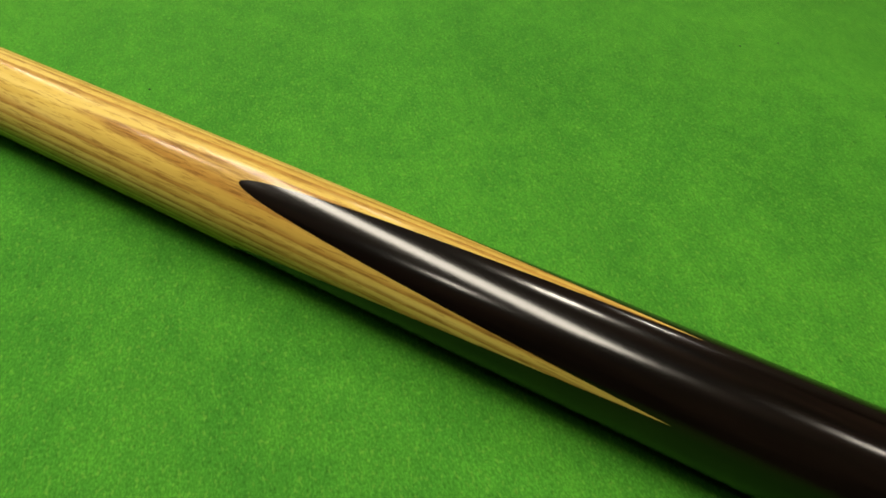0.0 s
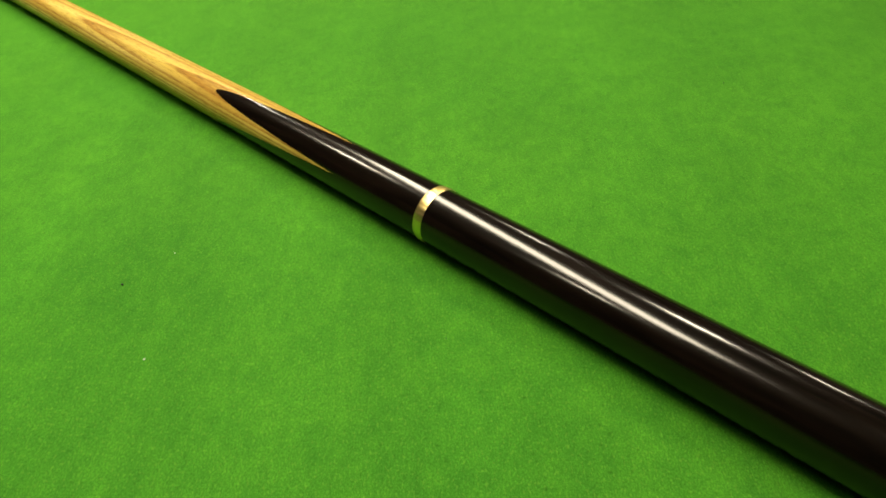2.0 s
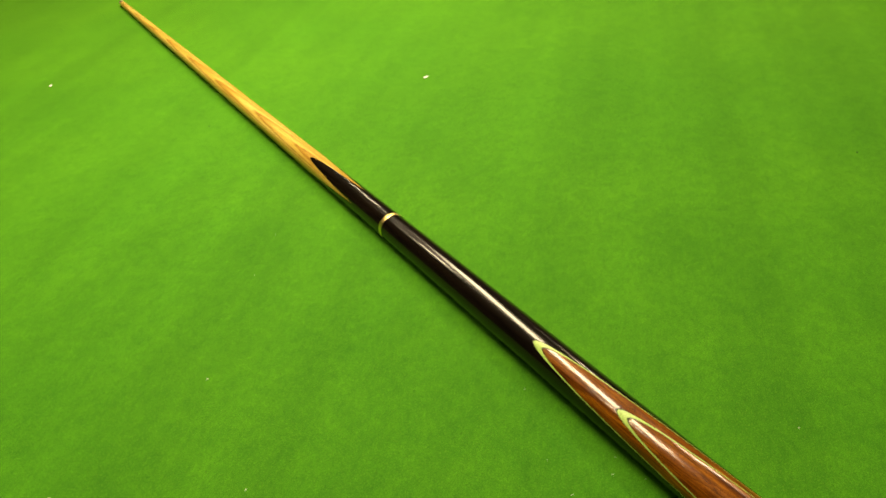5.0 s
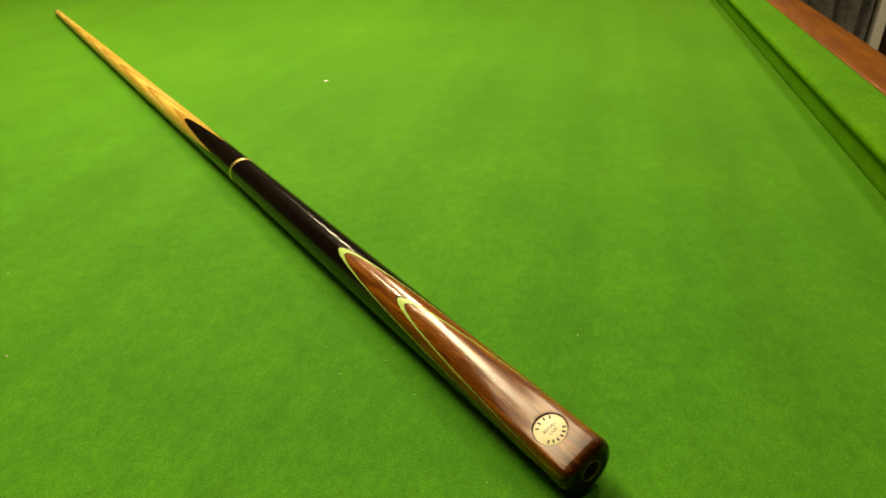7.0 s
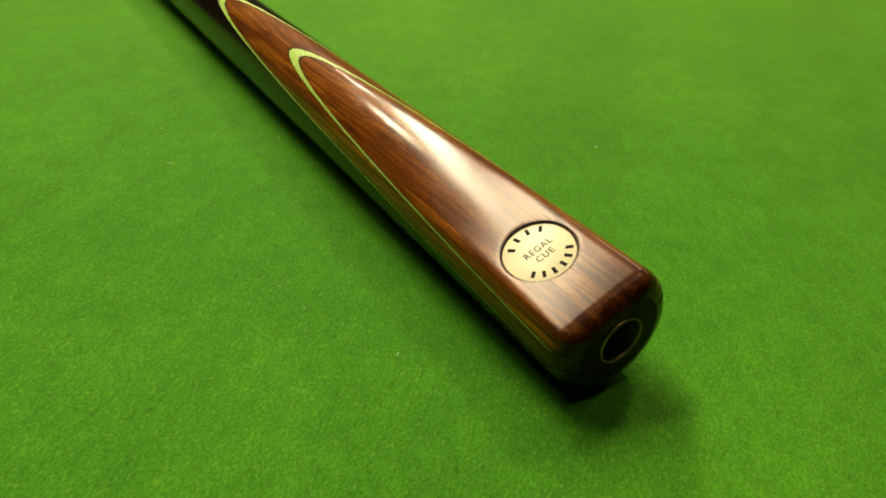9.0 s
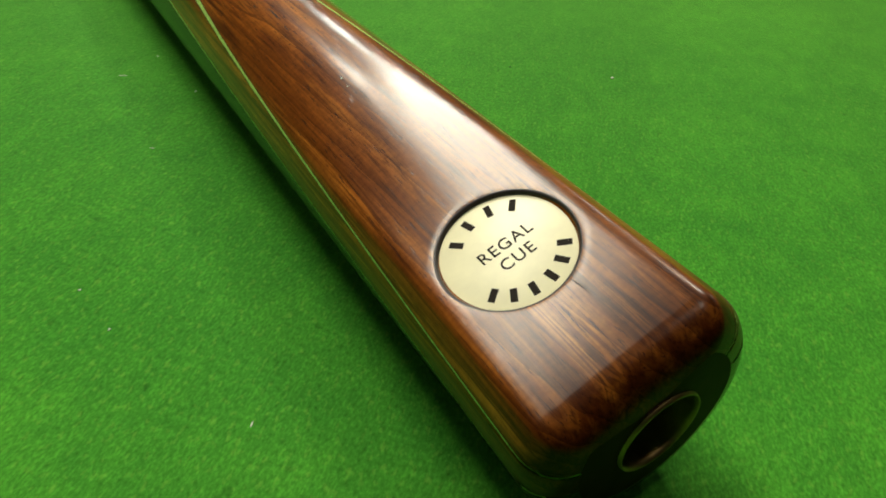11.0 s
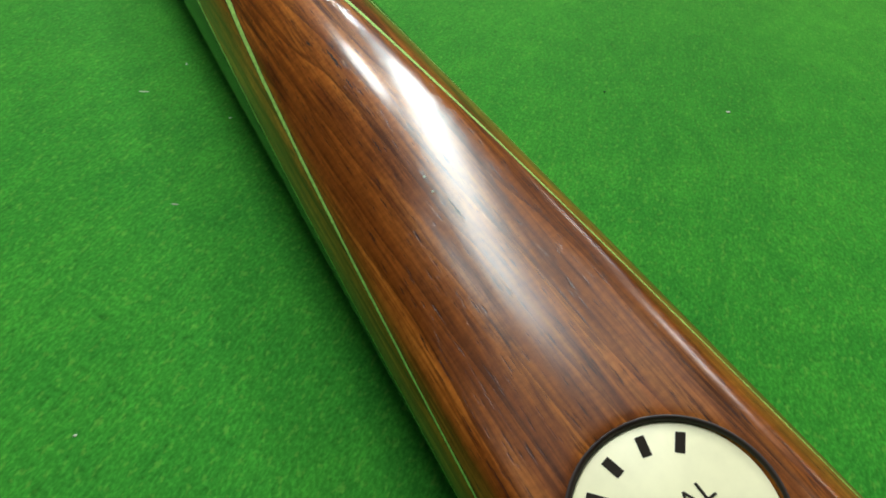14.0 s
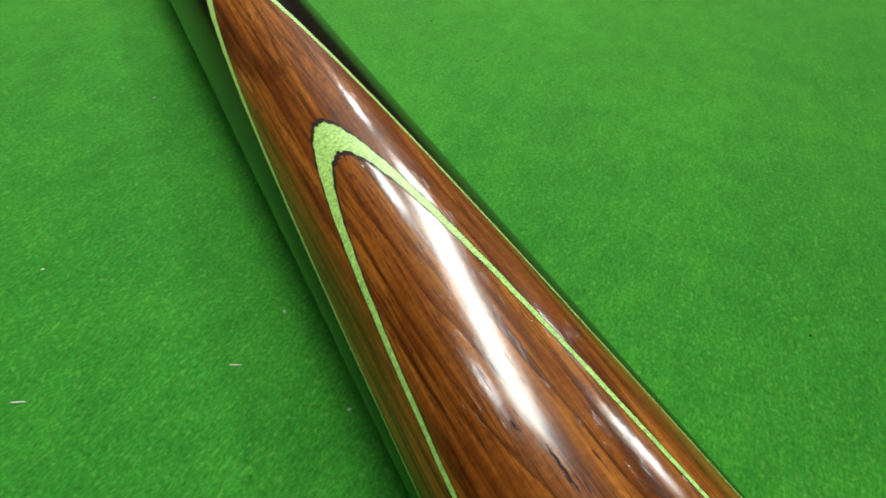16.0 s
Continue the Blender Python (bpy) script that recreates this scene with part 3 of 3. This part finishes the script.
def tip_mesh():
    bm = bmesh.new()
    rows = []
    for s, k in ((0.006, 1.0), (0.003, 1.02), (0.001, 0.85), (0.0, 0.5)):
        c = cue_radius(LENGTH)
        rows.append([bm.verts.new((c * k * math.sin(i * math.tau / 24), LENGTH - s, c + c * k * math.cos(i * math.tau / 24))) for i in range(24)])
    for p, q in zip(rows, rows[1:]):
        for i in range(24):
            bm.faces.new((p[i], p[(i + 1) % 24], q[(i + 1) % 24], q[i]))
    bm.faces.new(rows[-1])
    bmesh.ops.recalc_face_normals(bm, faces=bm.faces)
    return bm


part("tip", tip_mesh(), LEATHER, cue, "rounded pale leather tip")

HOLE_R, BUSH_R = 0.0051, 0.00545


def end_mesh(outer, inner, y_out, y_in, n=96):
    """A flat ring in the butt's end between two radii (a function of the angle, a number)."""
    bm = bmesh.new()
    c = cue_radius(0)
    rows = []
    for k in range(7):
        u = k / 6
        row = []
        for i in range(n):
            th = i * math.tau / n
            r = outer(th) * (1 - u) + inner * u
            a = ROLL + th
            row.append(bm.verts.new((r * math.sin(a), y_out * (1 - u) + y_in * u, c + r * math.cos(a))))
        rows.append(row)
    for p, q in zip(rows, rows[1:]):
        for i in range(n):
            bm.faces.new((p[i], p[(i + 1) % n], q[(i + 1) % n], q[i]))
    bmesh.ops.recalc_face_normals(bm, faces=bm.faces)
    return bm


def rim(th):
    q = cue_point(0.0, th)
    return math.hypot(q.x, q.z - cue_radius(0))


part("butt_end", end_mesh(rim, BUSH_R, 0.0, -0.0002), END_WOOD, cue, "dark rounded butt end")


def tube_mesh(profile, n=64):
    bm = bmesh.new()
    c = cue_radius(0)
    rows = [[bm.verts.new((r * math.sin(i * math.tau / n), y, c + r * math.cos(i * math.tau / n))) for i in range(n)] for y, r in profile]
    for p, q in zip(rows, rows[1:]):
        for i in range(n):
            bm.faces.new((p[i], p[(i + 1) % n], q[(i + 1) % n], q[i]))
    return bm, rows


bm, rows = tube_mesh([(-0.0002, BUSH_R), (-0.0006, BUSH_R - 0.0001), (-0.0006, HOLE_R + 0.0001), (0.0, HOLE_R), (0.004, HOLE_R)])
part("bush", bm, BUSH, cue, "thin brass ring round the extension hole")
bm, rows = tube_mesh([(0.004, HOLE_R), (0.012, HOLE_R - 0.0004), (0.04, HOLE_R - 0.0004)])
bm.faces.new(rows[-1])
part("extension_hole", bm, HOLE, cue, "deep dark hole for an extension")

# the badge let into the flat


def flat_frame(s, lift=0.0):
    """Pose on the flat: x across, y towards the tip, z out of it."""
    h = flat_height(s) + lift
    c = Vector((h * math.sin(ROLL), s, cue_radius(s) + h * math.cos(ROLL)))
    x = Vector((math.cos(ROLL), 0, -math.sin(ROLL)))
    y = Vector((0.029 * math.sin(ROLL), 1, 0.029 * math.cos(ROLL) - 0.0044)).normalized()
    z = x.cross(y).normalized()
    m = Matrix((x, y, z)).transposed().to_4x4()
    m.translation = c
    return m


FLAT = flat_frame(BADGE_S, 0.00003) @ pose(BADGE_U, 0, 0)


def disc_mesh(profile, m, n=72, cap=True):
    bm = bmesh.new()
    rows = [[bm.verts.new((r * math.cos(i * math.tau / n), r * math.sin(i * math.tau / n), z)) for i in range(n)] for r, z in profile]
    for p, q in zip(rows, rows[1:]):
        for i in range(n):
            bm.faces.new((p[i], p[(i + 1) % n], q[(i + 1) % n], q[i]))
    if cap:
        bm.faces.new(rows[-1])
    bmesh.ops.recalc_face_normals(bm, faces=bm.faces)
    bmesh.ops.transform(bm, matrix=m, verts=bm.verts)
    return bm


badge = part("badge", disc_mesh([(BADGE_R + 0.00005, -0.0010), (BADGE_R + 0.00005, -0.00066), (BADGE_R - 0.0001, -0.00062)], FLAT), BADGE, cue, "round ivory-coloured maker's badge")
part("badge_rim", disc_mesh([(BADGE_R + 0.00056, -0.00040), (BADGE_R + 0.00052, -0.00012), (BADGE_R + 0.00042, -0.00009), (BADGE_R + 0.00024, -0.00016), (BADGE_R + 0.00010, -0.00034), (BADGE_R + 0.00004, -0.00080)], FLAT, cap=False),
     RIM, badge, "dark groove round the badge")


def crack(s0, th0, s1, th1, wide):
    """A thin dark split along the grain, tapering at both ends."""
    bm = bmesh.new()
    rows = []
    for k in range(15):
        u = k / 14
        s, th = s0 + (s1 - s0) * u, th0 + (th1 - th0) * u + 0.004 * math.sin(k * 1.7)
        half = 0.5 * wide * (math.sin(math.pi * u) ** 0.6 + 0.05) / cue_radius(s)
        rows.append([bm.verts.new(cue_point(s, th + d, 0.000012)) for d in (-half, 0.0, half)])
    for p, q in zip(rows, rows[1:]):
        for i in range(2):
            bm.faces.new((p[i], p[i + 1], q[i + 1], q[i]))
    bmesh.ops.recalc_face_normals(bm, faces=bm.faces)
    part("crack", bm, GLUE_DARK, cue, "fine dark split along the grain")


for c in ((0.0126, -0.055, 0.0076, -0.078, 0.00014), (0.0926, 0.062, 0.0870, 0.070, 0.00030), (0.0962, -0.046, 0.0948, -0.042, 0.00030),
          (0.0852, 0.043, 0.0826, 0.036, 0.00022), (0.0142, 0.22, 0.0118, 0.252, 0.00020), (0.060, 0.12, 0.0560, 0.128, 0.00016), (0.0735, -0.10, 0.0705, -0.107, 0.00016)):
    crack(*c)


def dust(s, th, size):
    """A grain of pale dust stuck to the lacquer."""
    bm = bmesh.new()
    bmesh.ops.create_icosphere(bm, subdivisions=2, radius=size / 2)
    bmesh.ops.scale(bm, vec=(1, 1.3, 0.4), verts=bm.verts)
    p = cue_point(s, th)
    bmesh.ops.transform(bm, matrix=pose(p.x, p.y, p.z + size * 0.1, 0, math.degrees(ROLL + th), 0), verts=bm.verts)
    part("dust_grain", bm, LINT, cue, "pale grain of dust")


for s, th, size in ((0.0641, 0.0671, 0.00034), (0.0617, 0.0493, 0.00028)):
    dust(s, th, size)


def word(text, size, x, y, m, bold=0.0):
    cu = bpy.data.curves.new("writing", "FONT")
    cu.body, cu.size, cu.align_x, cu.align_y = text, size, "CENTER", "CENTER"
    cu.extrude, cu.offset = 0.00003, bold
    cu.space_character = 1.15
    tmp = bpy.data.objects.new("writing", cu)
    me = bpy.data.meshes.new_from_object(tmp)
    bpy.data.objects.remove(tmp)
    me.transform(m @ pose(x, y, -0.00061))
    me.materials.append(INK)
    ob = new("writing", me)
    ob.parent = badge
    return ob


TILT = FLAT @ pose(0, 0, 0, 0, 0, 0)
word("REGAL", 0.0022, 0.0003, 0.0008, TILT, 0.00001)
word("CUE", 0.0022, 0.0003, -0.0016, TILT, 0.00001)


def arc_bars(angles, radius, wide, tall):
    """One bar for every letter of a name, along an arc."""
    for a in angles:
        m = FLAT @ pose(0.0002, 0, -0.00061, 0, 0, a) @ pose(0, radius, 0)
        ob = finish("engraved_bar", box_mesh(wide, tall, 0.00006, m), INK, False)
        ob.parent = badge


arc_bars((41, 14, -14, -41), 0.0062, 0.0008, 0.0017)
arc_bars([180 + a for a in (-53, -32, -11, 11, 32, 53)], 0.0062, 0.0008, 0.0017)

# ---- lamps on the ceiling ----


def canopy_lamp():
    """A long shallow trough, open below, hung from the ceiling on four rods."""
    ob = empty("hanging_table_lamp", on_table(*CANOPY, CANOPY_Z))
    tagged(ob, "long hanging lamp with a dark metal canopy over the baize", "hanging lamp")
    a, n = CANOPY
    half_l, half_w = CANOPY_LONG / 2 + 0.02, CANOPY_WIDE / 2 + 0.02
    local(tagged(finish("reflector", box_mesh(2 * half_l, 2 * half_w, 0.01, table_pose(a, n, CANOPY_Z + 0.04), 0.003, 1), LAMP_WHITE, False), "white enamel reflector"), ob)
    for side in (-1, 1):
        m = table_pose(a, n + side * (half_w + 0.012), CANOPY_Z + 0.035) @ pose(0, 0, 0, side * -12)
        local(finish("side_panel", box_mesh(2 * half_l + 0.02, 0.008, 0.10, m, 0.002, 1), LAMP_METAL, False), ob)
        m = table_pose(a + side * (half_l + 0.006), n, CANOPY_Z + 0.035)
        local(finish("end_panel", box_mesh(0.008, 2 * half_w + 0.01, 0.10, m, 0.002, 1), LAMP_METAL, False), ob)
        for end in (-1, 1):
            bm = bmesh.new()
            bmesh.ops.create_cone(bm, cap_ends=True, segments=12, radius1=0.004, radius2=0.004, depth=CEIL - CANOPY_Z - 0.045)
            bmesh.ops.transform(bm, matrix=table_pose(a + end * 0.6, n + side * 0.08, (CEIL + CANOPY_Z + 0.045) / 2), verts=bm.verts)
            local(finish("hanging_rod", bm, LAMP_METAL), ob)
    return ob


canopy_lamp()


def spot_fitting(along, across, size):
    ob = empty("ceiling_spot", on_table(along, across, CEIL))
    tagged(ob, "small white square lamp fixed flat on the ceiling", "ceiling light", "ceiling spots")
    local(finish("housing", box_mesh(size + 0.02, size + 0.02, 0.025, table_pose(along, across, CEIL - 0.0125), 0.005, 2), LAMP_WHITE, False), ob)


for along, across, size, watts in CEILING_SPOTS:
    spot_fitting(along, across, size)

# ---- lint on the cloth ----


def lint_fleck(x, y, long, wide, turn, seed, mat):
    rnd = random.Random(seed)
    bm = bmesh.new()
    bmesh.ops.create_icosphere(bm, subdivisions=2, radius=0.5)
    for v in bm.verts:
        v.co *= 1 + rnd.uniform(-0.25, 0.25)
        v.co.z = max(v.co.z, -0.3)
    bmesh.ops.scale(bm, vec=(long, wide, min(0.0006, 0.45 * wide)), verts=bm.verts)
    low = min(v.co.z for v in bm.verts)
    bmesh.ops.transform(bm, matrix=pose(x, y, -low, 0, 0, turn), verts=bm.verts)
    return tagged(finish("lint_fleck", bm, mat), "tiny white lint fleck lying on the green baize", "lint", "lint flecks")


for k, (x, y, long, wide, turn) in enumerate((
        (0.2158, 0.7003, 0.0075, 0.0045, 10), (-0.187, 1.114, 0.0085, 0.005, 60), (-0.306, 0.337, 0.0022, 0.0012, 20),
        (0.0822, 0.0890, 0.0009, 0.0007, 0),
        (-0.0252, 0.1343, 0.0018, 0.0003, -25), (-0.0526, 0.1390, 0.0022, 0.0003, -20), (-0.0157, 0.1418, 0.0005, 0.0005, 0),
        (-0.0326, 0.0309, 0.0010, 0.00022, 50), (-0.192, 0.369, 0.0016, 0.0010, 0), (-0.203, 0.263, 0.0016, 0.0008, 40),
        (-0.046, 0.065, 0.0005, 0.0003, 0), (-0.044, 0.055, 0.0005, 0.0003, 40), (-0.119, 0.461, 0.0008, 0.0006, 15), (-0.080, 0.505, 0.0007, 0.0005, 70),
        (-0.0272, 0.1005, 0.0012, 0.00025, -30), (-0.0481, 0.1651, 0.0006, 0.0004, 0), (-0.0230, 0.2158, 0.0007, 0.0005, 20), (-0.0130, 0.1207, 0.0005, 0.0004, 0))):
    lint_fleck(x, y, long, wide, turn, k, WHITE_PAINT if long > 0.004 else LINT)


# ---- specks of dirt on the cloth ----
DIRT = plain_material("dark_dirt", (0.015, 0.03, 0.012), 0.9)


def dirt_speck(x, y, size, turn, seed):
    rnd = random.Random(seed)
    bm = bmesh.new()
    bmesh.ops.create_icosphere(bm, subdivisions=1, radius=0.5)
    for v in bm.verts:
        v.co *= 1 + rnd.uniform(-0.3, 0.3)
    bmesh.ops.scale(bm, vec=(size, size * rnd.uniform(0.5, 0.9), size * 0.4), verts=bm.verts)
    low = min(v.co.z for v in bm.verts)
    bmesh.ops.transform(bm, matrix=pose(x, y, -low, 0, 0, turn), verts=bm.verts)
    return tagged(finish("dirt_speck", bm, DIRT), "tiny dark speck of dirt on the green baize", "dirt", "dirt specks")


for k, (x, y, size) in enumerate(((0.0335, 0.6475, 0.0009), (0.179, 0.494, 0.0008), (0.158, 0.441, 0.0008), (0.199, 0.390, 0.0008), (0.0612, 0.1045, 0.0006), (0.3958, 0.2376, 0.0018),
                               (-0.0089, 0.4369, 0.0008), (-0.0400, 0.3829, 0.0007), (-0.1047, 0.5044, 0.0012), (-0.0512, 0.7829, 0.0016), (0.1908, 0.4816, 0.0009), (0.0565, 0.2373, 0.0007))):
    dirt_speck(x, y, size, 37 * k, 50 + k)
